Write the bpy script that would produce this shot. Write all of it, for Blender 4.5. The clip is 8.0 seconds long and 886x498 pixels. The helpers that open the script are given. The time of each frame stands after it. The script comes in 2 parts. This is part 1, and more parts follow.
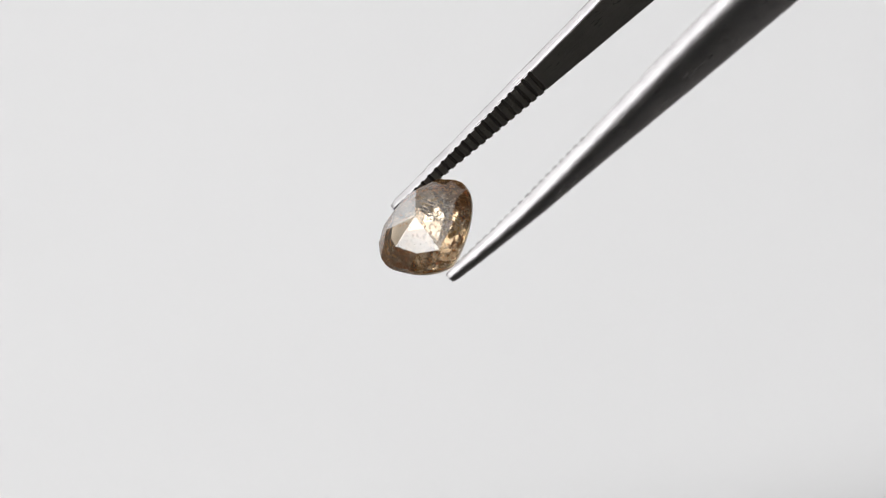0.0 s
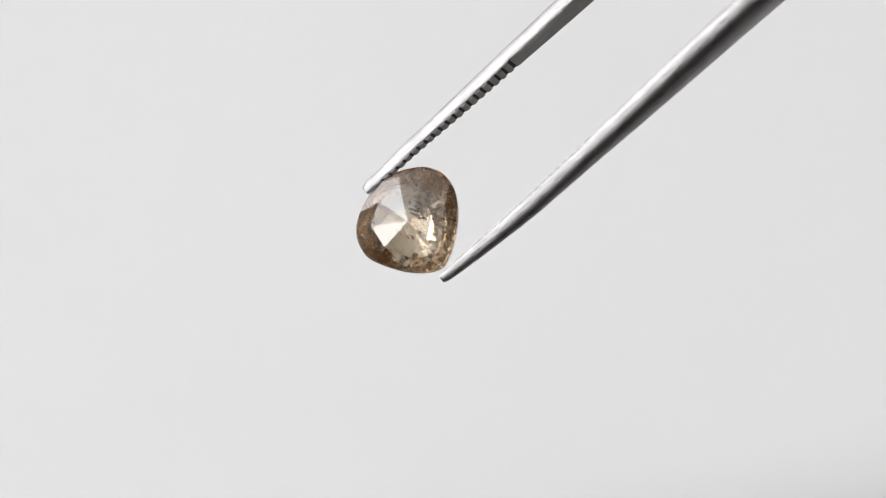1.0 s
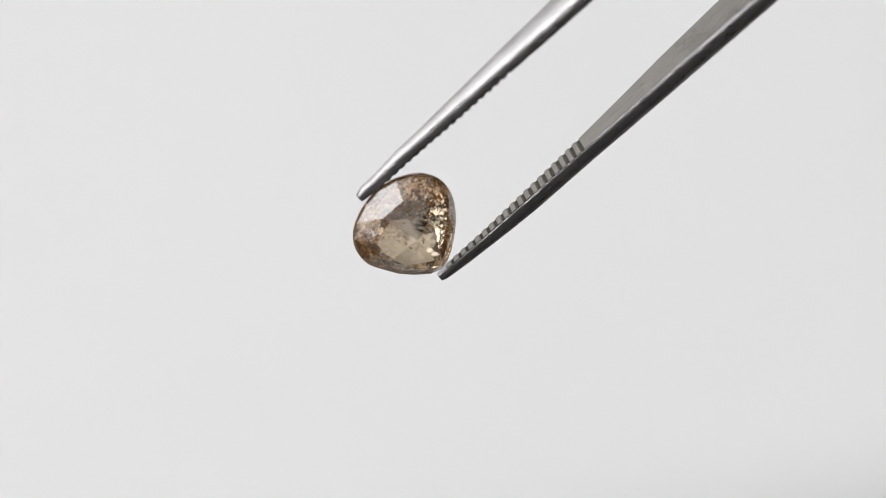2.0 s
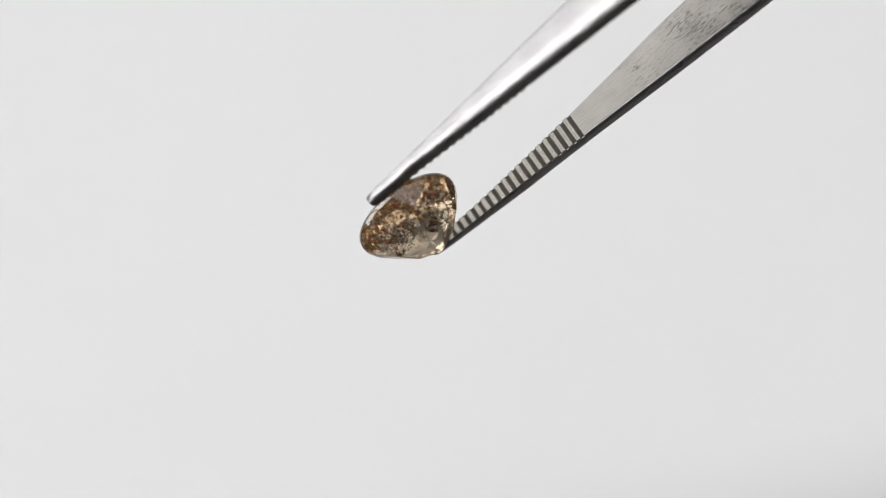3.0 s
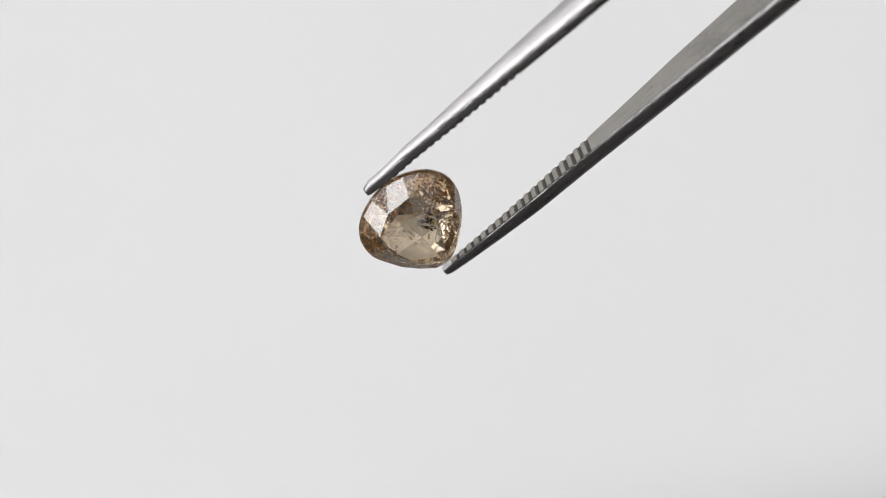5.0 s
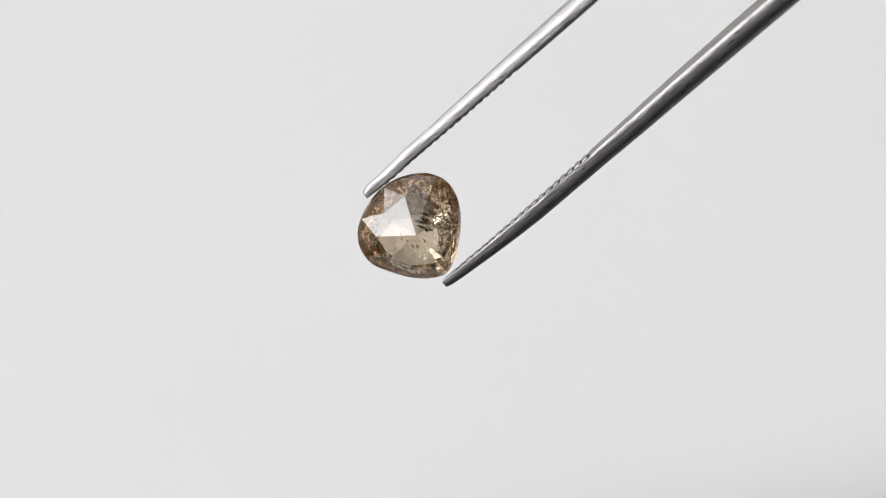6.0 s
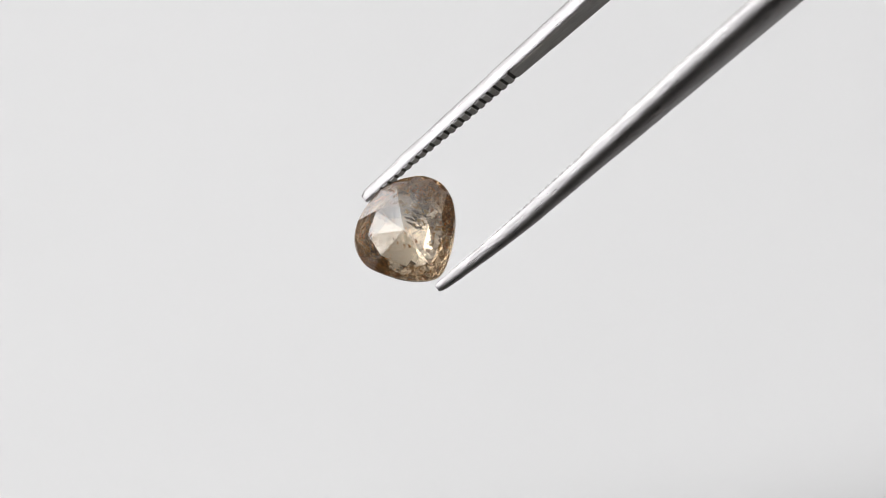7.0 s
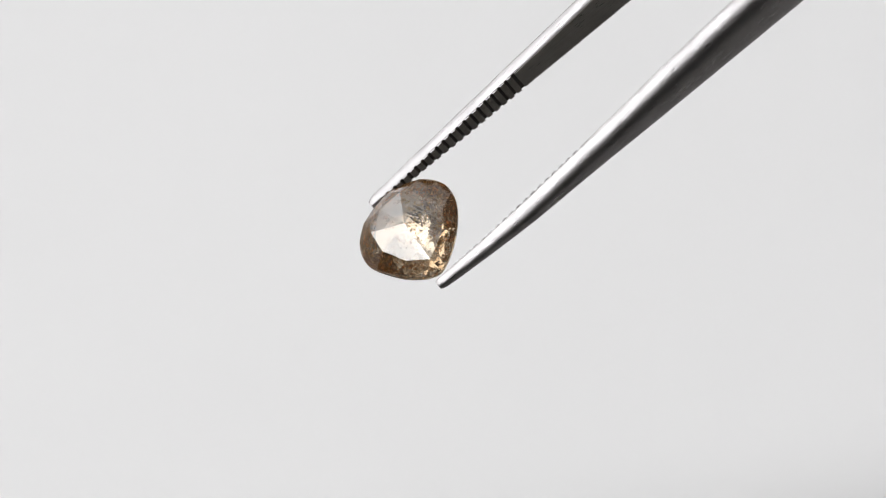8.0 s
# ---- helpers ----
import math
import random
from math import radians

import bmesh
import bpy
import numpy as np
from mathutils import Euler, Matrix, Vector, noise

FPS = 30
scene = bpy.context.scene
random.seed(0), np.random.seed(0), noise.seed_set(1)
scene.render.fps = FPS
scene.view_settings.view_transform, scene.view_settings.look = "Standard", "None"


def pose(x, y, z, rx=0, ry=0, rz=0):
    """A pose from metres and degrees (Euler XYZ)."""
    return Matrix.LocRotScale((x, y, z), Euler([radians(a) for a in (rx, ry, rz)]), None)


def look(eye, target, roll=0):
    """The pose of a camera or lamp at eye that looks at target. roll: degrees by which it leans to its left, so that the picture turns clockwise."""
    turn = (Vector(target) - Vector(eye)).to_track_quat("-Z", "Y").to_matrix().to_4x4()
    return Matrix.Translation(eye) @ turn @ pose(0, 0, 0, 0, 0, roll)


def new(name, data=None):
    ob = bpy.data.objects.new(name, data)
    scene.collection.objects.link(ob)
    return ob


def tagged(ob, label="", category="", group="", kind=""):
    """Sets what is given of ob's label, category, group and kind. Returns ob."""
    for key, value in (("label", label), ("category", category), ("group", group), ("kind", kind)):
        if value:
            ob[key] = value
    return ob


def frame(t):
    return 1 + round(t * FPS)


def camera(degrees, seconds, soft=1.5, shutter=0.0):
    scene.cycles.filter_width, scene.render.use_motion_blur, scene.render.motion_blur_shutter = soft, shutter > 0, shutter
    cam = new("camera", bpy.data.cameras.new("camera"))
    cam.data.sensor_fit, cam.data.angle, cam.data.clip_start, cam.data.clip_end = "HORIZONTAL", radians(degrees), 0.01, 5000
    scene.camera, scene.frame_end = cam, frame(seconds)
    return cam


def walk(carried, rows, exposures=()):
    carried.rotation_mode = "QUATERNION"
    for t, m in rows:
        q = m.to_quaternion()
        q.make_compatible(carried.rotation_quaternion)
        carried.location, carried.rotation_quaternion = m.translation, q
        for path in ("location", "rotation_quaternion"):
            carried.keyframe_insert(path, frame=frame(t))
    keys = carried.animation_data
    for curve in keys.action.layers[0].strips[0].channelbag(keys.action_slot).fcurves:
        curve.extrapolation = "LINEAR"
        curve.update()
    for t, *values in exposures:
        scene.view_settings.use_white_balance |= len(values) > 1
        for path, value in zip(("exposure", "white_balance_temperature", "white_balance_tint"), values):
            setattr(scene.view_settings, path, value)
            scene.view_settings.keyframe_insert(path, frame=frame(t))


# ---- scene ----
# Units: the stone and tweezers are given in millimetres and scaled by MM.
MM = 0.001
HEIGHT = 0.90          # height of the held stone above the floor
DISTANCE = 0.1677      # from the lens to the stone

# ---- camera: stands still, close up ----
cam = camera(15.66, 8.0, soft=0.75)
STAND = look((0, -DISTANCE, HEIGHT), (0, 0, HEIGHT))
walk(cam, [(0.0, STAND), (8.0, STAND)])
cam.data.dof.use_dof = True
cam.data.dof.focus_distance = DISTANCE + 0.0002
cam.data.dof.aperture_fstop = 18.0

# ---- world and light ----
world = bpy.data.worlds.new("world")
scene.world = world
world.use_nodes = True
world.node_tree.nodes["Background"].inputs[0].default_value = (0.8, 0.88, 1.0, 1)
world.node_tree.nodes["Background"].inputs[1].default_value = 0.35


def area_lamp(name, eye, target, width, height, watts, colour):
    data = bpy.data.lights.new(name, "AREA")
    data.shape, data.size, data.size_y, data.energy, data.color = "RECTANGLE", width, height, watts, colour
    ob = new(name, data)
    ob.matrix_world = look(eye, target)
    return ob


area_lamp("front_window_light", (-1.18, -1.72, 1.70), (0.0, -1.70, 1.66), 2.14, 2.38, 55, (0.965, 0.978, 1.0))
area_lamp("low_window_light", (-1.18, -0.34, 1.13), (0.0, -0.33, 1.12), 0.50, 1.24, 6.5, (0.99, 0.99, 0.985))
area_lamp("back_window_light", (-1.18, 0.71, 2.20), (0.0, 0.64, 2.02), 1.38, 1.36, 11, (0.98, 0.985, 1.0))
# Unseen fill lamp, added between the windows to grey the facet reflections.
area_lamp("upper_fill_lamp", (-1.18, -0.335, 2.35), (0.0, -0.33, 2.30), 0.50, 1.06, 2.8, (0.98, 0.985, 1.0))
# Another unseen fill lamp, added near the floor to brighten the stone's facets.
area_lamp("low_fill_lamp", (-1.18, -0.90, 0.25), (0.0, -0.90, 0.26), 0.80, 0.40, 1.0, (1.0, 0.99, 0.975))
scene.view_settings.exposure = 0.0


# ---- materials ----
def material(name):
    m = bpy.data.materials.new(name)
    m.use_nodes = True
    t = m.node_tree
    return m, t, t.nodes["Principled BSDF"], (lambda kind: t.nodes.new(kind)), (lambda a, b: t.links.new(a, b))


def plaster(name, colour, rough=0.9):
    m, t, p, n, link = material(name)
    p.inputs["Roughness"].default_value = rough
    coord, big, ramp = n("ShaderNodeTexCoord"), n("ShaderNodeTexNoise"), n("ShaderNodeValToRGB")
    big.inputs["Scale"].default_value = 9.0
    big.inputs["Detail"].default_value = 5.0
    link(coord.outputs["Object"], big.inputs["Vector"])
    link(big.outputs["Fac"], ramp.inputs["Fac"])
    ramp.color_ramp.elements[0].color = (*[c * 0.96 for c in colour], 1)
    ramp.color_ramp.elements[1].color = (*[min(1, c * 1.03) for c in colour], 1)
    link(ramp.outputs["Color"], p.inputs["Base Color"])
    fine, bump = n("ShaderNodeTexNoise"), n("ShaderNodeBump")
    fine.inputs["Scale"].default_value = 400.0
    link(coord.outputs["Object"], fine.inputs["Vector"])
    link(fine.outputs["Fac"], bump.inputs["Height"])
    bump.inputs["Strength"].default_value = 0.15
    bump.inputs["Distance"].default_value = 0.0005
    link(bump.outputs["Normal"], p.inputs["Normal"])
    return m


def steel(name, colour, rough, pits=0.0, brushed=0.25):
    """Worn stainless steel: lengthwise brushing, and pits where the face is rough."""
    m, t, p, n, link = material(name)
    p.inputs["Metallic"].default_value = 1.0
    coord, stretch = n("ShaderNodeTexCoord"), n("ShaderNodeMapping")
    stretch.inputs["Scale"].default_value = (900, 9000, 9000)
    link(coord.outputs["Object"], stretch.inputs["Vector"])
    streak, blotch, pit = n("ShaderNodeTexNoise"), n("ShaderNodeTexNoise"), n("ShaderNodeTexNoise")
    streak.inputs["Scale"].default_value, streak.inputs["Detail"].default_value = 1.0, 4.0
    link(stretch.outputs["Vector"], streak.inputs["Vector"])
    blotch.inputs["Scale"].default_value, blotch.inputs["Detail"].default_value = 700.0, 4.0
    link(coord.outputs["Object"], blotch.inputs["Vector"])
    flat = n("ShaderNodeMapping")
    flat.inputs["Scale"].default_value = (2600, 9000, 9000)
    link(coord.outputs["Object"], flat.inputs["Vector"])
    pit.inputs["Scale"].default_value, pit.inputs["Detail"].default_value = 1.0, 3.0
    link(flat.outputs["Vector"], pit.inputs["Vector"])
    holes = n("ShaderNodeValToRGB")
    holes.color_ramp.elements[0].position, holes.color_ramp.elements[1].position = 0.33, 0.44
    patch, both = n("ShaderNodeTexNoise"), n("ShaderNodeMath")
    patch.inputs["Scale"].default_value, patch.inputs["Detail"].default_value = 420.0, 2.0
    link(coord.outputs["Object"], patch.inputs["Vector"])
    both.operation = "MULTIPLY_ADD"
    both.inputs[1].default_value, both.inputs[2].default_value = 0.45, -0.20
    link(patch.outputs["Fac"], both.inputs[0])
    total, along, worn, grown = n("ShaderNodeMath"), n("ShaderNodeSeparateXYZ"), n("ShaderNodeMapRange"), n("ShaderNodeMath")
    link(coord.outputs["Object"], along.inputs["Vector"])     # more pits farther from the tip
    link(along.outputs["X"], worn.inputs["Value"])
    worn.inputs["From Min"].default_value, worn.inputs["From Max"].default_value = 0.012, 0.023
    worn.inputs["To Min"].default_value, worn.inputs["To Max"].default_value = 0.08, -0.12
    link(both.outputs["Value"], grown.inputs[0])
    link(worn.outputs["Result"], grown.inputs[1])
    link(pit.outputs["Fac"], total.inputs[0])
    link(grown.outputs["Value"], total.inputs[1])
    link(total.outputs["Value"], holes.inputs["Fac"])
    tone, mix = n("ShaderNodeValToRGB"), n("ShaderNodeMix")
    tone.color_ramp.elements[0].position, tone.color_ramp.elements[1].position = 0.3, 0.75
    tone.color_ramp.elements[0].color = (*[c * 0.86 for c in colour], 1)
    tone.color_ramp.elements[1].color = (*[c * 1.05 for c in colour], 1)
    link(blotch.outputs["Fac"], tone.inputs["Fac"])
    mix.data_type = "RGBA"
    mix.inputs[6].default_value = (*[c * (1 - 0.45 * pits) for c in colour], 1)
    link(holes.outputs["Color"], mix.inputs[0])
    link(tone.outputs["Color"], mix.inputs[7])
    link(mix.outputs[2], p.inputs["Base Color"])
    r = n("ShaderNodeMapRange")
    r.inputs["To Min"].default_value, r.inputs["To Max"].default_value = rough * 0.75, rough * 1.3
    link(streak.outputs["Fac"], r.inputs["Value"])
    r.inputs["From Min"].default_value, r.inputs["From Max"].default_value = 0.3, 0.7
    link(r.outputs["Result"], p.inputs["Roughness"])
    across, marks, cut = n("ShaderNodeMapping"), n("ShaderNodeTexNoise"), n("ShaderNodeValToRGB")
    across.inputs["Scale"].default_value = (5200, 900, 900)
    across.inputs["Rotation"].default_value = (0.3, 0.5, 0.4)
    link(coord.outputs["Object"], across.inputs["Vector"])
    link(across.outputs["Vector"], marks.inputs["Vector"])
    marks.inputs["Scale"].default_value, marks.inputs["Detail"].default_value = 1.0, 3.0
    cut.color_ramp.elements[0].position, cut.color_ramp.elements[1].position = 0.62, 0.72
    link(marks.outputs["Fac"], cut.inputs["Fac"])
    b0 = n("ShaderNodeBump")
    b0.inputs["Strength"].default_value, b0.inputs["Distance"].default_value = 0.10, 0.00005
    link(cut.outputs["Color"], b0.inputs["Height"])
    grain, b3 = n("ShaderNodeTexNoise"), n("ShaderNodeBump")
    grain.inputs["Scale"].default_value, grain.inputs["Detail"].default_value = 11000.0, 2.0
    link(coord.outputs["Object"], grain.inputs["Vector"])
    b3.inputs["Strength"].default_value, b3.inputs["Distance"].default_value = 0.5, 0.00003
    link(grain.outputs["Fac"], b3.inputs["Height"])
    link(b3.outputs["Normal"], b0.inputs["Normal"])
    b1, b2 = n("ShaderNodeBump"), n("ShaderNodeBump")
    link(b0.outputs["Normal"], b1.inputs["Normal"])
    b1.inputs["Strength"].default_value, b1.inputs["Distance"].default_value = brushed, 0.000075
    link(streak.outputs["Fac"], b1.inputs["Height"])
    b2.inputs["Strength"].default_value, b2.inputs["Distance"].default_value = pits * 0.3, 0.00006
    link(holes.outputs["Color"], b2.inputs["Height"])
    link(b1.outputs["Normal"], b2.inputs["Normal"])
    link(b2.outputs["Normal"], p.inputs["Normal"])
    return m


def gem(name, colour, rough=0.015, relief=0.0, haze=0.0, clean=None):
    """Brown diamond: clear, strongly refracting, with fine polish marks."""
    m, t, p, n, link = material(name)
    p.inputs["Transmission Weight"].default_value = 1.0
    p.inputs["IOR"].default_value = 2.417
    p.inputs["Roughness"].default_value = rough
    coord, cloud, ramp = n("ShaderNodeTexCoord"), n("ShaderNodeTexNoise"), n("ShaderNodeValToRGB")
    cloud.inputs["Scale"].default_value, cloud.inputs["Detail"].default_value = 420.0, 3.0
    link(coord.outputs["Object"], cloud.inputs["Vector"])
    link(cloud.outputs["Fac"], ramp.inputs["Fac"])
    ramp.color_ramp.elements[0].position, ramp.color_ramp.elements[1].position = 0.35, 0.7
    ramp.color_ramp.elements[0].color = (*[c * 0.86 for c in colour], 1)
    ramp.color_ramp.elements[1].color = (*colour, 1)
    link(ramp.outputs["Color"], p.inputs["Base Color"])
    if clean:       # natural colour zoning: pale on one side, brown towards the other rim
        shift, flat, zone, zoned = n("ShaderNodeVectorMath"), n("ShaderNodeVectorMath"), n("ShaderNodeMapRange"), n("ShaderNodeMix")
        shift.inputs[1].default_value = (-0.5 * MM, 0.9 * MM, 0)
        flat.operation = "MULTIPLY"
        flat.inputs[1].default_value = (1, 1, 0)
        length, wave = n("ShaderNodeVectorMath"), n("ShaderNodeMath")
        length.operation = "LENGTH"
        wave.operation = "MULTIPLY_ADD"
        wave.inputs[1].default_value = 1.6 * MM
        link(coord.outputs["Object"], shift.inputs[0])
        link(shift.outputs["Vector"], flat.inputs[0])
        link(flat.outputs["Vector"], length.inputs[0])
        link(cloud.outputs["Fac"], wave.inputs[0])
        link(length.outputs["Value"], wave.inputs[2])
        zone.inputs["From Min"].default_value, zone.inputs["From Max"].default_value = 2.7 * MM, 4.2 * MM
        link(wave.outputs["Value"], zone.inputs["Value"])
        zoned.data_type = "RGBA"
        zoned.inputs[6].default_value = (*clean, 1)
        link(zone.outputs["Result"], zoned.inputs[0])
        link(ramp.outputs["Color"], zoned.inputs[7])
        link(zoned.outputs[2], p.inputs["Base Color"])
    if relief:
        lumps, bump = n("ShaderNodeTexNoise"), n("ShaderNodeBump")
        lumps.inputs["Scale"].default_value, lumps.inputs["Detail"].default_value = 2600.0, 3.0
        link(coord.outputs["Object"], lumps.inputs["Vector"])
        link(lumps.outputs["Fac"], bump.inputs["Height"])
        bump.inputs["Strength"].default_value, bump.inputs["Distance"].default_value = relief, 0.00025
        link(bump.outputs["Normal"], p.inputs["Normal"])
    if haze:        # a share of the light is scattered by fine brown cloud under the surface
        out, fog, veil, blend, cloudy = t.nodes["Material Output"], n("ShaderNodeBsdfDiffuse"), n("ShaderNodeBsdfTranslucent"), n("ShaderNodeMixShader"), n("ShaderNodeMixShader")
        for shader in (fog, veil):
            shader.inputs["Color"].default_value = (0.85, 0.52, 0.25, 1)
        link(fog.outputs["BSDF"], cloudy.inputs[1])
        link(veil.outputs["BSDF"], cloudy.inputs[2])
        amount = n("ShaderNodeMapRange")
        amount.inputs["From Min"].default_value, amount.inputs["From Max"].default_value = 0.3, 0.7
        amount.inputs["To Min"].default_value, amount.inputs["To Max"].default_value = haze * 1.7, haze * 0.3
        link(cloud.outputs["Fac"], amount.inputs["Value"])
        link(amount.outputs["Result"], blend.inputs[0])
        if clean:
            rim, less = n("ShaderNodeMapRange"), n("ShaderNodeMath")
            rim.inputs["To Min"].default_value, rim.inputs["To Max"].default_value = 0.25, 1.4
            less.operation = "MULTIPLY"
            link(zone.outputs["Result"], rim.inputs["Value"])
            link(amount.outputs["Result"], less.inputs[0])
            link(rim.outputs["Result"], less.inputs[1])
            link(less.outputs["Value"], blend.inputs[0])
        link(p.outputs["BSDF"], blend.inputs[1])
        link(cloudy.outputs["Shader"], blend.inputs[2])
        link(blend.outputs["Shader"], out.inputs["Surface"])
    return m


def plain(name, colour, rough):
    m, t, p, n, link = material(name)
    p.inputs["Roughness"].default_value = rough
    coord, grain, ramp = n("ShaderNodeTexCoord"), n("ShaderNodeTexNoise"), n("ShaderNodeValToRGB")
    grain.inputs["Scale"].default_value = 3000.0
    link(coord.outputs["Object"], grain.inputs["Vector"])
    link(grain.outputs["Fac"], ramp.inputs["Fac"])
    ramp.color_ramp.elements[0].color = (*[c * 0.6 for c in colour], 1)
    ramp.color_ramp.elements[1].color = (*colour, 1)
    link(ramp.outputs["Color"], p.inputs["Base Color"])
    return m


WHITE = plaster("white_card", (0.706, 0.693, 0.684))
PAINT = plaster("wall_paint", (0.78, 0.77, 0.755))
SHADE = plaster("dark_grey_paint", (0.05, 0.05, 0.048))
WOOD = plaster("table_paint", (0.29, 0.28, 0.27), 0.6)
DARK = plaster("floor_paint", (0.035, 0.034, 0.032), 0.7)
STEEL = steel("satin_steel", (0.42, 0.40, 0.395), 0.33, brushed=0.34)
STEEL_INNER = steel("pitted_steel", (0.275, 0.256, 0.232), 0.40, pits=1.1, brushed=0.25)
RIDGE = steel("dull_ridge_steel", (0.25, 0.23, 0.20), 0.36, brushed=0.8)
GROOVE_TONE = plain("dark_groove", (0.045, 0.036, 0.026), 0.8)
GEM = gem("brown_diamond", (0.82, 0.47, 0.21), haze=0.045, clean=(0.84, 0.695, 0.515))
GEM_BACK = gem("natural_skin", (0.80, 0.47, 0.20), 0.03, relief=0.06, haze=0.06, clean=(0.83, 0.68, 0.495))
GIRDLE = gem("frosted_girdle", (0.92, 0.84, 0.72), 0.35)
FEATHER = plain("pale_feather", (0.97, 0.70, 0.30), 0.2)
CLOUD = plain("brown_cloud", (0.84, 0.38, 0.11), 0.4)
for m_, share in ((CLOUD, 0.4), (FEATHER, 0.5)):
    m_.node_tree.nodes["Principled BSDF"].inputs["Transmission Weight"].default_value = share
    m_.node_tree.nodes["Principled BSDF"].inputs["IOR"].default_value = 1.15
# Fracture flakes whose sparkle is painted in as a near-white colour.
GLINT = plain("painted_glint", (1.0, 0.95, 0.82), 0.05)
GLINT.node_tree.nodes["Principled BSDF"].inputs["Metallic"].default_value = 0.3
SPECK = plain("dark_inclusion", (0.09, 0.045, 0.018), 0.9)
SPECK.node_tree.nodes["Principled BSDF"].inputs["IOR"].default_value = 1.1


# ---- mesh helpers ----
def part(name, bm, mat, parent=None, label="", smooth=False):
    me = bpy.data.meshes.new(name)
    bm.to_mesh(me)
    bm.free()
    for f in me.polygons:
        f.use_smooth = smooth
    me.materials.append(mat)
    ob = new(name, me)
    ob.parent = parent
    return tagged(ob, label)


def slab(lo, hi):
    bm = bmesh.new()
    bmesh.ops.create_cube(bm, size=1.0)
    for v in bm.verts:
        v.co = Vector([lo[i] if v.co[i] < 0 else hi[i] for i in range(3)])
    return bm


def join(boxes):
    bm = bmesh.new()
    for lo, hi in boxes:
        c = [bm.verts.new((x, y, z)) for x in (lo[0], hi[0]) for y in (lo[1], hi[1]) for z in (lo[2], hi[2])]
        for q in ((0, 1, 3, 2), (4, 6, 7, 5), (0, 4, 5, 1), (2, 3, 7, 6), (0, 2, 6, 4), (1, 5, 7, 3)):
            bm.faces.new([c[i] for i in q])
    return bm


# ---- the place: a small room with a white wall behind, a window to one side ----
X0, X1, Y0, Y1, TOP = -1.2, 1.5, -3.1, 1.65, 2.95
tagged(part("wall_north", slab((X0 - 0.1, Y1, 0), (X1 + 0.1, Y1 + 0.1, TOP)), PAINT),
       "plain white painted wall of the room", "wall", kind="structure")


# a broad white card, propped up, leaning back and turned to the window
CARD_FACE = Vector((-0.22, -0.78, 0.58)).normalized()


def on_card(right, up):
    """The place on the card along the line from the lens that runs this far right and up for each metre ahead."""
    eye, way = Vector((0, -DISTANCE, HEIGHT)), Vector((right, 1, up))
    middle = Vector((0, 0.34, HEIGHT))
    return eye + way * ((middle - eye).dot(CARD_FACE) / way.dot(CARD_FACE))


def card():
    """The card stands up from a crease; its foot folds back and down on to the table."""
    edge0, edge1 = on_card(0.0466, -0.0950), on_card(0.1375, -0.0795)
    u = (edge1 - edge0).normalized()
    v = u.cross(CARD_FACE)
    v = v if v.z > 0 else -v
    foot = Vector((0.0, 0.50, -0.86)).normalized()
    profile = [foot * d for d in (0.17, 0.13, 0.09, 0.06, 0.03, 0.015)]
    for k in (0.2, 0.4, 0.6, 0.8):
        profile.append(foot * 0.015 * (1 - k) ** 2 + v * 0.015 * k ** 2)
    profile += [v * (0.015 + 0.6 * j / 16) for j in range(17)]
    bm = bmesh.new()
    rows = []
    for i in range(25):
        a = edge0 + u * (-0.55 + 0.98 * i / 24)
        rows.append([[bm.verts.new(a + p + Vector((0.0, 0.002, -0.002)) * d) for p in profile] for d in (0, 1)])
    n = len(profile) - 1
    for p, q in zip(rows, rows[1:]):
        for j in range(n):
            bm.faces.new((p[0][j], q[0][j], q[0][j + 1], p[0][j + 1]))
            bm.faces.new((p[1][j], p[1][j + 1], q[1][j + 1], q[1][j]))
        for j in (0, n):
            bm.faces.new((p[0][j], p[1][j], q[1][j], q[0][j]))
    for p in (rows[0], rows[-1]):
        for j in range(n):
            bm.faces.new((p[0][j], p[0][j + 1], p[1][j + 1], p[1][j]))
    bmesh.ops.recalc_face_normals(bm, faces=bm.faces)
    return bm


backdrop = tagged(part("backdrop", card(), WHITE, smooth=True),
                  "smooth matt white card leaning back, its foot folded under", "backdrop", kind="structure")
LOW = min((backdrop.matrix_world @ v.co).z for v in backdrop.data.vertices)


def build_table():
    """An added, unseen painted table that carries the card and greys the steel's reflections."""
    thing = tagged(new("table"), "plain grey painted table, unseen, added under the white card", "table")
    top = slab((-0.75, 0.12, LOW - 0.035), (0.75, 0.85, LOW))
    bmesh.ops.bevel(top, geom=top.edges[:], offset=0.004, segments=2, affect="EDGES")
    part("tabletop", top, WOOD, thing)
    for x in (-0.68, 0.68):
        for y in (0.18, 0.78):
            leg = slab((x - 0.03, y - 0.03, 0), (x + 0.03, y + 0.03, LOW - 0.035))
            bmesh.ops.bevel(leg, geom=leg.edges[:], offset=0.003, segments=1, affect="EDGES")
            part("leg", leg, WOOD, thing)
    return thing


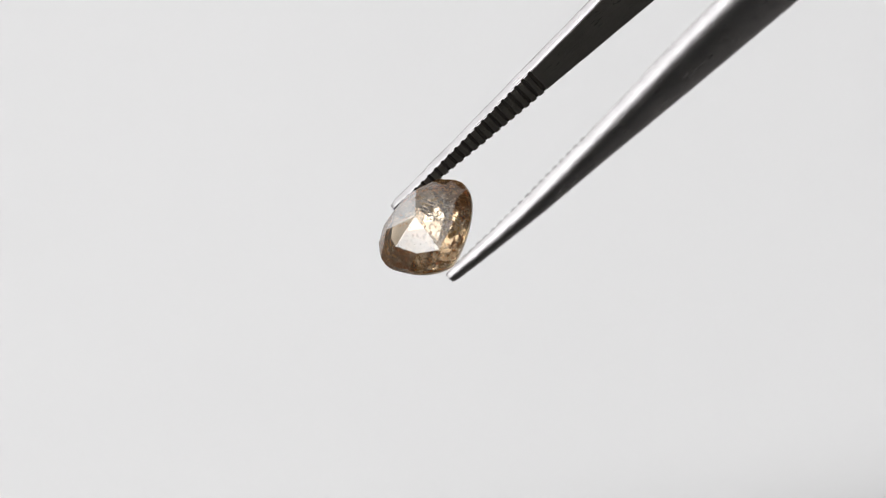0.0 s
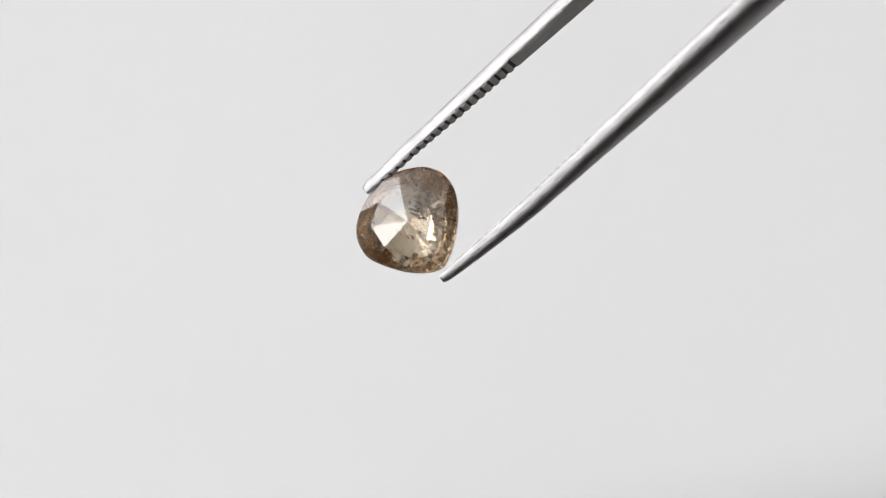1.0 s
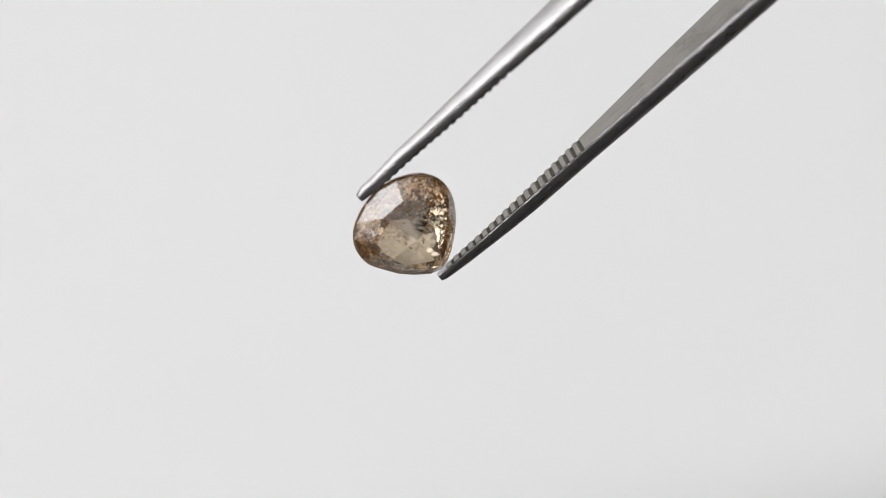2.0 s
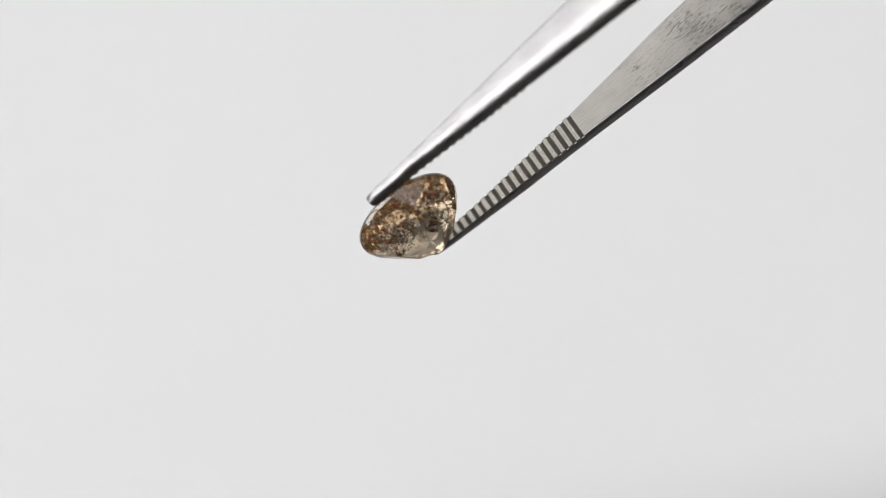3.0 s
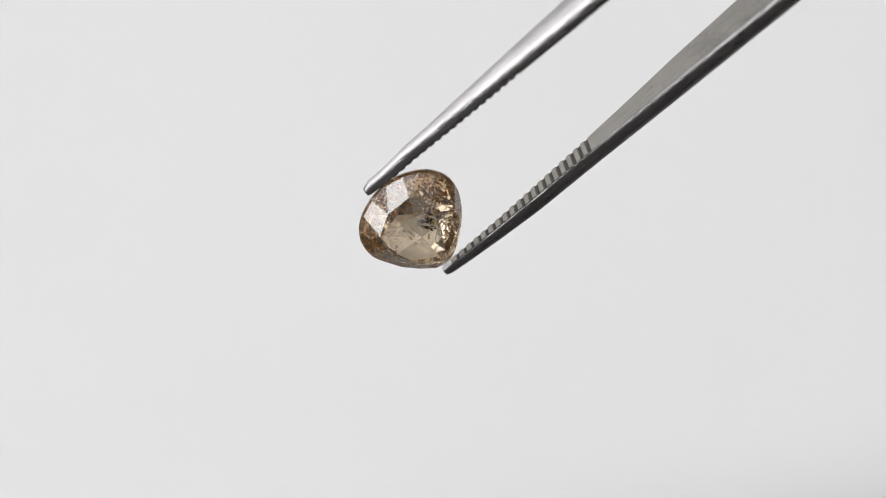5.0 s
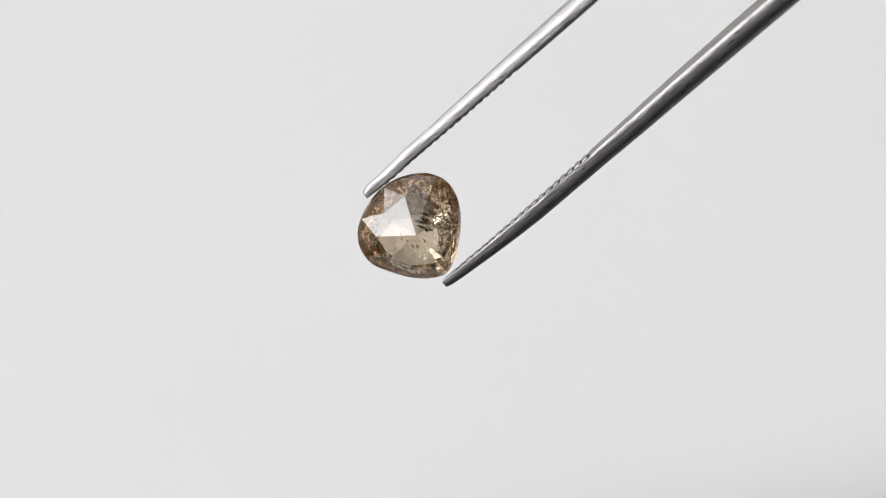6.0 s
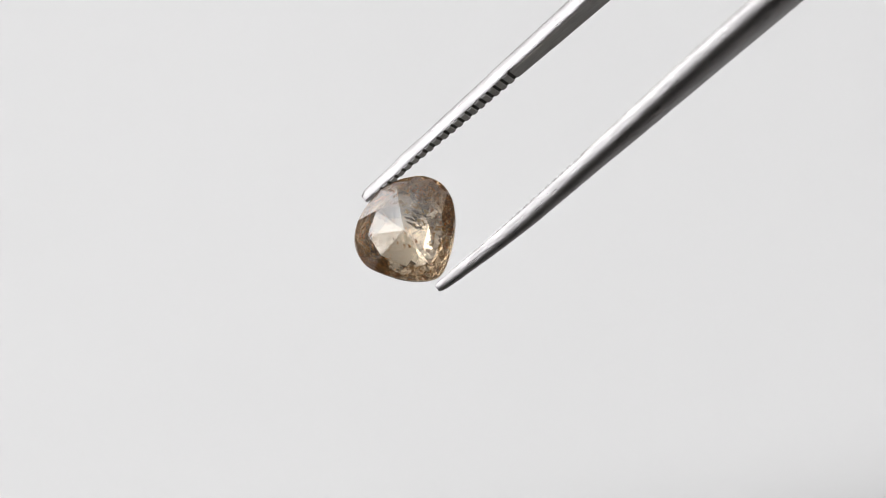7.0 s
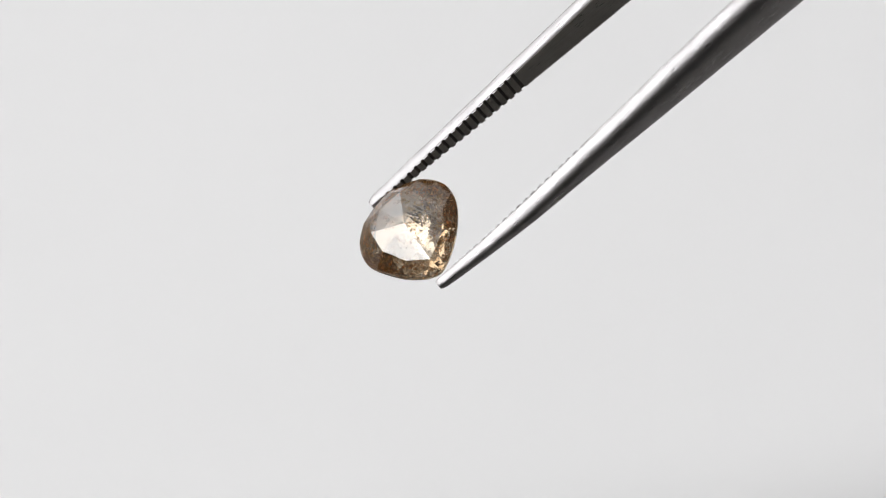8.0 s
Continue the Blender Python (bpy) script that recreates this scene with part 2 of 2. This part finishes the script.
build_table()
tagged(part("wall_south", slab((X0 - 0.1, Y0 - 0.1, 0), (X1 + 0.1, Y0, TOP)), PAINT),
       "plain white painted wall of the room", "wall", kind="structure")
tagged(part("wall_east", slab((X1, Y0, 0), (X1 + 0.1, Y1, TOP)), SHADE),
       "plain dark grey painted wall of the room", "wall", kind="structure")
WY0, WY1, WZ0, WZ1 = -2.82, 1.42, 0.48, 2.92
# The lowest gap and the upper middle one serve only the added fill lamps.
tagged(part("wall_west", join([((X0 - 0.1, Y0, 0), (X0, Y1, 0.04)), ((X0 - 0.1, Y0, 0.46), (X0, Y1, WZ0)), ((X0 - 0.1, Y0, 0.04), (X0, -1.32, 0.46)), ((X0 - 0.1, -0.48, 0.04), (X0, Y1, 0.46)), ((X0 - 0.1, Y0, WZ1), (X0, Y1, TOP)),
                               ((X0 - 0.1, Y0, WZ0), (X0, WY0, WZ1)), ((X0 - 0.1, WY1, WZ0), (X0, Y1, WZ1)),
                               ((X0 - 0.1, -0.65, WZ0), (X0, -0.60, WZ1)), ((X0 - 0.1, -0.60, 1.76), (X0, -0.07, 1.80)),
                               ((X0 - 0.1, -0.07, WZ0), (X0, 0.0, WZ1)), ((X0 - 0.1, 0.0, WZ0), (X0, WY1, 1.50))]), PAINT),
       "plain white painted wall, tall and low openings for windows and added lamps", "wall", kind="structure")
tagged(part("floor", slab((X0 - 0.1, Y0 - 0.1, -0.1), (X1 + 0.1, Y1 + 0.1, 0)), DARK),
       "plain dark grey matt floor of the room", "floor", kind="structure")
tagged(part("ceiling", slab((X0 - 0.1, Y0 - 0.1, TOP), (X1 + 0.1, Y1 + 0.1, TOP + 0.1)), PAINT),
       "plain white painted ceiling of the room", "ceiling", kind="structure")


# ---- tweezers ----
# distance from the tip, half gap to the inner face, half width, thickness
UPPER = [(-0.15, 3.01, 0.22, 0.36), (0, 2.99, 0.29, 0.45), (0.3, 2.97, 0.32, 0.56), (1.2, 2.9, 0.35, 0.62), (2, 2.89, 0.38, 0.67),
         (3, 2.91, 0.43, 0.73), (4.5, 2.89, 0.53, 0.73), (6, 2.87, 0.65, 0.79), (8, 2.87, 0.79, 0.82), (10.3, 2.88, 0.95, 0.86),
         (13, 2.86, 1.15, 0.9), (16, 2.86, 1.38, 0.96), (20, 2.9, 1.75, 1.09), (25, 2.98, 2.2, 1.28), (32, 3.13, 2.6, 1.49),
         (40, 3.3, 2.9, 1.8), (60, 4, 3.8, 1.8), (90, 4.2, 4.4, 1.7), (118, 2.6, 4.6, 1.5), (132, 0.3, 4.6, 1.4),
         (138, 0.02, 4.6, 1.4)]
LOWER = [(-0.15, 2.86, 0.21, 0.35), (0, 2.84, 0.28, 0.44), (0.3, 2.83, 0.31, 0.51), (1.2, 2.84, 0.35, 0.6), (2, 2.86, 0.38, 0.65),
         (3, 2.88, 0.41, 0.72), (4.5, 2.89, 0.49, 0.82), (6, 2.89, 0.59, 0.9), (8, 2.88, 0.72, 0.93), (10.3, 2.88, 0.89, 0.95),
         (13, 2.85, 1.11, 1.04), (16, 2.79, 1.38, 1.13), (20, 2.78, 1.66, 1.19), (25, 2.83, 1.94, 1.23), (32, 3.04, 2.35, 1.42),
         (40, 3.3, 2.9, 1.8), (60, 4, 3.8, 1.8), (90, 4.2, 4.4, 1.7), (118, 2.6, 4.6, 1.5), (132, 0.3, 4.6, 1.4),
         (138, 0.02, 4.6, 1.4)]


def profile(x, sign):
    """Half gap, half width and thickness of one arm at this distance from its tip."""
    arm = UPPER if sign > 0 else LOWER
    for a, b in zip(arm, arm[1:]):
        if x <= b[0] or b is arm[-1]:
            k = min(1.0, max(0.0, (x - a[0]) / (b[0] - a[0])))
            return [u + (v - u) * k for u, v in zip(a[1:], b[1:])]


SERRATED = (0.5, 10.06)
PITCH = 0.50
GROOVE = 0.048


def rounded(v):
    """Squares off a circle a little."""
    return math.copysign(abs(v) ** 0.69, v)


def arm_body(sign):
    """One arm, lofted: flat inner face, flat narrow sides, rounded back. sign +1 is the upper arm."""
    xs = [-0.15, 0.0, 0.15, 0.3, 0.5, 0.52]
    xs += [0.5 + 0.6 * i for i in range(1, 15)] + [9.5, 10.04, 10.06]
    xs += [11 + i for i in range(0, 20)] + [34, 40, 50, 60, 75, 90, 104, 118, 126, 132, 138]
    bm = bmesh.new()
    rings = []
    steps = 24
    for x in xs:
        gap, w, th = profile(x, sign)
        cut = GROOVE * min(1.0, w / 0.5) if 0.51 < x < 10.05 else 0.0
        ring = []
        # inner flat face with softly broken edges
        for z in (-1.0, -0.94, -0.5, 0.0, 0.5, 0.94, 1.0):
            ring.append((x, sign * (gap + cut + (0.03 * th if abs(z) == 1.0 else 0.0)), z * w))
        # flanks that swell a little, then the rounded back
        side = [(1.03, 0.10), (1.045, 0.18)]
        back = [(1.045 * rounded(math.cos(math.pi * i / steps)), 0.26 + 0.76 * rounded(math.sin(math.pi * i / steps))) for i in range(steps + 1)]
        for z, y in side + back + [(-z, y) for z, y in reversed(side)]:
            ring.append((x, sign * (gap + max(y * th, cut + 0.05 * th)), z * w))
        rings.append([bm.verts.new([u * MM for u in p]) for p in ring])
    n = len(rings[0])
    for a, b in zip(rings, rings[1:]):
        for i in range(n):
            bm.faces.new((a[i], a[(i + 1) % n], b[(i + 1) % n], b[i]))
    bm.faces.new(rings[0])
    bm.faces.new(rings[-1])
    bmesh.ops.recalc_face_normals(bm, faces=bm.faces)
    for f in bm.faces:      # the floor and rim of the recess take a dark brown tone
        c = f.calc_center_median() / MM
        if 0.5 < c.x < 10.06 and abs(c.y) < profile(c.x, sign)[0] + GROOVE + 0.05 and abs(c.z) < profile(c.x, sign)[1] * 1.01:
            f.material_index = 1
    return bm


def ridge(sign, x):
    """One cross ridge with steep flanks on the gripping face, standing in its recess."""
    bm = bmesh.new()
    quad = []
    for u, lift in ((x - 0.04, 1), (x, 0.12), (x + 0.03, 0), (x + PITCH * 0.44, 0), (x + PITCH * 0.52, 0.12), (x + PITCH * 0.52 + 0.04, 1)):
        gap, w, th = profile(u, sign)
        y = gap - 0.006 + GROOVE * min(1.0, w / 0.5) * 1.15 * lift
        quad.append([bm.verts.new((u * MM, sign * (y + (GROOVE * 1.2 if abs(z) > 1.03 else 0.0)) * MM, z * w * MM)) for z in (-1.04, -1.02, 1.02, 1.04)])
    for p, q in zip(quad, quad[1:]):
        for i in range(3):
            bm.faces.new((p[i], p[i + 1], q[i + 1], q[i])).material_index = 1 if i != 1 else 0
    bmesh.ops.recalc_face_normals(bm, faces=bm.faces)
    return bm


def inner_plate(sign):
    """The ground inner face behind the serrations, a shallow flat land a little proud of the arm."""
    bm = bmesh.new()
    rings = []
    for x in [10.06, 10.11] + [11 + i for i in range(0, 20)] + [34, 40, 50, 60, 75, 90, 104, 118]:
        gap, w, th = profile(x, sign)
        e = 0.012 if x > 10.06 else 0.0
        rings.append([bm.verts.new((x * MM, sign * (gap - d * 1.0) * MM, z * (w * 0.955) * MM))
                      for z, d in ((-1, -0.01), (-1, e), (1, e), (1, -0.01))])
    for a, b in zip(rings, rings[1:]):
        for i in range(3):
            bm.faces.new((a[i], a[i + 1], b[i + 1], b[i]))
    bm.faces.new(rings[0])
    bmesh.ops.recalc_face_normals(bm, faces=bm.faces)
    return bm


def soft_edges(ob, degrees):
    for f in ob.data.polygons:
        f.use_smooth = True
    ob.data.set_sharp_from_angle(angle=radians(degrees))


def build_tweezers():
    thing = tagged(new("tweezers"), "satin stainless steel tweezers with serrated tips holding a stone", "tweezers")
    for sign in (1, -1):
        arm = part("arm", arm_body(sign), STEEL, thing)
        arm.data.materials.append(GROOVE_TONE)
        soft_edges(arm, 38)
        for k in range(19):
            tooth = part("ridge", ridge(sign, SERRATED[0] + 0.06 + PITCH * k), RIDGE, arm)
            tooth.data.materials.append(STEEL)
        part("inner_face", inner_plate(sign), STEEL_INNER, arm, "rough ground and pitted steel inner face")
    return thing


# ---- the stone: a rose cut pear of brown diamond ----
OUTLINE = [(3.04, 1.98), (2.24, 2.53), (1.46, 2.82), (0.50, 2.90), (-0.49, 2.70), (-1.34, 2.31), (-1.92, 1.77),
           (-2.24, 1.06), (-2.25, 0.26), (-1.87, -0.59), (-1.29, -1.51), (-0.62, -2.20), (-0.05, -2.56), (0.47, -2.66),
           (1.25, -2.33), (2.15, -1.69), (2.95, -0.85), (3.47, 0.10), (3.53, 1.08)]
RING = [(1.54, 1.88, 1.15), (0.15, 1.92, 1.11), (-1.00, 1.28, 1.07), (-1.15, -0.05, 1.12), (-0.52, -1.35, 1.05),
        (0.49, -2.15, 0.95), (1.80, -1.45, 0.93), (2.69, -0.43, 0.95), (2.42, 1.05, 1.05)]
APEX = (0.68, 0.00, 1.74)
LIFT = 0.22      # the girdle lies this much nearer to the lens than the middle of the arms


def outline_curve(cuts):
    """A smooth closed curve through the outline."""
    n, curve = len(OUTLINE), []
    for i in range(n):
        a, b, c, d = [Vector(OUTLINE[(i + k - 1) % n]) for k in range(4)]
        for q in range(cuts):
            t = q / cuts
            curve.append(0.5 * (2 * b + (c - a) * t + (2 * a - 5 * b + 4 * c - d) * t * t + (3 * b - a - 3 * c + d) * t ** 3))
    return curve


def outward(x, y, curve):
    """The place on the outline in this direction from the middle of the stone."""
    way = Vector((x - 0.7, y - 0.2)).normalized()
    return max(curve, key=lambda p: (p - Vector((0.7, 0.2))).normalized().dot(way))


def stone_body():
    """Star facets from the apex to the ring, three-sided facets from the ring to the girdle, a shallow faceted back."""
    bm = bmesh.new()
    rnd = random.Random(4)
    pts = [bm.verts.new(APEX)] + [bm.verts.new(p) for p in RING]
    for p in outline_curve(3):
        pts += [bm.verts.new((*p, 0.02)), bm.verts.new((*p, -0.10))]
    curve = outline_curve(12)
    for p, q in zip(RING, RING[1:] + RING[:1]):
        for x, y, k, z in ((p[0], p[1], 0.975, 0.20), ((p[0] + q[0]) / 2, (p[1] + q[1]) / 2, 0.98, 0.24)):
            c = outward(x, y, curve)
            pts.append(bm.verts.new((0.7 + (c.x - 0.7) * k, 0.2 + (c.y - 0.2) * k, z)))
    for k, z in ((0.82, -0.42), (0.60, -0.70)):
        for x, y in OUTLINE[::2] if k > 0.7 else OUTLINE[1::3]:
            pts.append(bm.verts.new((0.7 + (x - 0.7) * k, 0.2 + (y - 0.2) * k, z + rnd.uniform(-0.05, 0.05))))
    pts += [bm.verts.new((0.3, 0.9, -0.86)), bm.verts.new((1.3, 0.1, -0.88)), bm.verts.new((0.4, -0.6, -0.84))]
    hull = bmesh.ops.convex_hull(bm, input=pts)
    bmesh.ops.delete(bm, geom=list({v for v in hull["geom_interior"] if isinstance(v, bmesh.types.BMVert)}), context="VERTS")
    for v in bm.verts:
        v.co = (v.co + Vector((0, 0, LIFT))) * MM
    bmesh.ops.dissolve_limit(bm, angle_limit=radians(0.5), verts=bm.verts, edges=bm.edges)
    bmesh.ops.recalc_face_normals(bm, faces=bm.faces)
    for f in bm.faces:      # the girdle is left unpolished
        f.material_index = 1 if abs(f.normal.z) < 0.15 else 2 if f.normal.z < 0 else 0
    return bm


def flakes(count, seed, size, planes, wanted, slim=(1.0, 2.4), along=None):
    """Thin angular flakes, each a low irregular plate with some depth."""
    rnd = random.Random(seed)
    bm = bmesh.new()
    made = 0
    while made < count:
        p = Vector((rnd.uniform(-1.8, 3.2), rnd.uniform(-2.4, 2.7), rnd.uniform(-0.5, 1.5)))
        r = rnd.uniform(*size)
        if not wanted(p, rnd) or max((p - c).dot(n) for c, n in planes) > -r * 1.3 - 0.03:
            continue
        made += 1
        turn = Euler([rnd.uniform(0, 6.28) for _ in range(3)]).to_matrix()
        if along:       # lie roughly in one direction
            turn = (along + Vector([rnd.uniform(-0.25, 0.25) for _ in range(3)])).to_track_quat("X", "Z").to_matrix() @ Euler((rnd.uniform(0, 6.28), 0, 0)).to_matrix()
        sides = rnd.randint(3, 6)
        stretch = rnd.uniform(*slim)
        ring = []
        for i in range(sides):
            a = 6.283 * (i + rnd.uniform(-0.3, 0.3)) / sides
            ring.append(p + turn @ Vector((r * math.cos(a), r / stretch * math.sin(a), 0)) * rnd.uniform(0.6, 1.1))
        top = [bm.verts.new(q * MM) for q in ring]
        tip = bm.verts.new((p + turn @ Vector((0, 0, r * 0.25))) * MM)
        low = bm.verts.new((p - turn @ Vector((0, 0, r * 0.25))) * MM)
        for i in range(sides):
            bm.faces.new((top[i], top[(i + 1) % sides], tip))
            bm.faces.new((top[(i + 1) % sides], top[i], low))
    bmesh.ops.recalc_face_normals(bm, faces=bm.faces)
    return bm


def build_stone():
    bm = stone_body()
    bm.normal_update()
    planes = [(f.calc_center_median() / MM, f.normal.copy()) for f in bm.faces]
    stone = tagged(part("cut_stone", bm, GEM),
                   "pear-shaped rose cut brown diamond with natural inclusions", "gemstone")
    stone.data.materials.append(GIRDLE)
    stone.data.materials.append(GEM_BACK)
    def rim(p, r=1.75):
        return Vector((p.x - 0.65, p.y - 0.15)).length > r

    def east(p):
        return p.x > 1.0 and p.y > -1.1

    tagged(part("feather", flakes(120, 11, (0.08, 0.26), planes, lambda p, r: (east(p) and p.z > 0.1 and r.random() < 0.5) or (rim(p) and p.y > 0.3)),
                FEATHER, stone, "pale golden fractures inside the stone"), kind="stuff")
    tagged(part("fleck", flakes(45, 83, (0.06, 0.18), planes, lambda p, r: p.z < -0.05 and not rim(p, 1.6) and p.y > -0.9),
                CLOUD, stone, "brown flecks deep inside the stone"), kind="stuff")
    tagged(part("glint", flakes(190, 47, (0.03, 0.13), planes, lambda p, r: (rim(p, 1.8) and (p.y > 0.3 or r.random() < 0.15)) or (east(p) and p.z > -0.2)),
                GLINT, stone, "tiny fracture flakes inside the stone, their sparkle painted near white"), kind="stuff")
    tagged(part("needle", flakes(10, 7, (0.18, 0.36), planes, lambda p, r: p.z > 0.7 and Vector((p.x - 1.5, p.y - 0.15)).length < 0.5, (2.4, 4.2), Vector((0.30, -0.92, 0.1))),
                SPECK, stone, "dark brown needles beside the apex"), kind="stuff")
    tagged(part("speck", flakes(64, 61, (0.03, 0.13), planes, lambda p, r: (east(p) and p.z > 0.3) or (rim(p) and (p.y > 0.3 or r.random() < 0.15)), (1.0, 3.0)),
                SPECK, stone, "small dark specks inside the stone"), kind="stuff")
    tagged(part("cloud", flakes(70, 31, (0.10, 0.28), planes, lambda p, r: rim(p, 1.7) and p.y > 0.5),
                CLOUD, stone, "brown translucent clouds inside the stone"), kind="stuff")
    return stone


def held(t, roll, tilt, spin, x, y, z):
    """The pose of what the hand turns: roll about the long axis, tilt towards the lens, spin in the picture."""
    upright = Matrix(((1, 0, 0), (0, 0, -1), (0, 1, 0))).to_4x4()
    turn = (Matrix.Rotation(radians(spin + 42.5), 4, "Z") @ Matrix.Rotation(radians(tilt), 4, "Y")
            @ Matrix.Rotation(radians(roll), 4, "X"))
    return Matrix.Translation((x * MM, -z * MM, HEIGHT + y * MM)) @ upright @ turn


# seconds, roll, tilt, spin (degrees), and the midpoint between the tips (mm: right, up, towards the lens)
TURNS = (
    (0.0, -41.9, -4.1, 0.2, -0.98, 0.34, 0.21),
    (0.5, -28.9, -7.3, -0.0, -1.28, 0.43, 0.75),
    (1.0, -12.5, -4.9, -0.5, -1.91, 0.76, 0.61),
    (1.5, 1.8, -7.1, -0.8, -2.12, 0.98, 0.64),
    (1.7, 9.2, -6.6, -0.6, -2.16, 0.62, 0.49),
    (2.8, 42.8, -11.7, -0.9, -1.81, 0.97, -0.05),
    (3.0, 49.2, -9.4, -1.6, -2.02, 1.19, -0.23),
    (3.2, 58.5, -9.2, -0.8, -2.09, 1.17, -0.03),
    (3.4, 63.7, -8.2, -1.1, -2.33, 1.37, -0.07),
    (3.5, 65.4, -8.1, -1.4, -2.43, 1.71, -0.10),
    (3.6, 68.3, -9.1, -1.6, -2.34, 1.71, 0.00),
    (3.8, 49.6, -9.2, -1.9, -2.27, 1.82, 0.20),
    (4.0, 40.8, -10.2, -1.5, -1.62, 1.16, 0.34),
    (4.5, 31.0, -10.4, -1.3, -1.49, 1.05, 0.09),
    (4.7, 27.5, -11.5, -1.5, -1.67, 1.01, -0.22),
    (5.8, 5.6, -6.6, -1.6, -1.88, 0.61, -0.75),
    (6.0, 4.8, -6.7, -1.3, -1.84, 0.53, -0.64),
    (6.5, -7.9, -5.8, -1.4, -1.92, 0.63, -0.31),
    (7.0, -13.6, -6.9, -1.4, -2.05, 0.32, -0.37),
    (7.5, -21.0, -4.6, -1.3, -1.91, 0.36, -0.61),
    (8.0, -27.9, -2.6, -1.0, -1.85, 0.24, -0.52),
)

tweezers = build_tweezers()
stone = build_stone()


def motions():
    walk(tweezers, [(r[0], held(*r)) for r in TURNS])
    walk(stone, [(r[0], held(*r)) for r in TURNS])


motions()
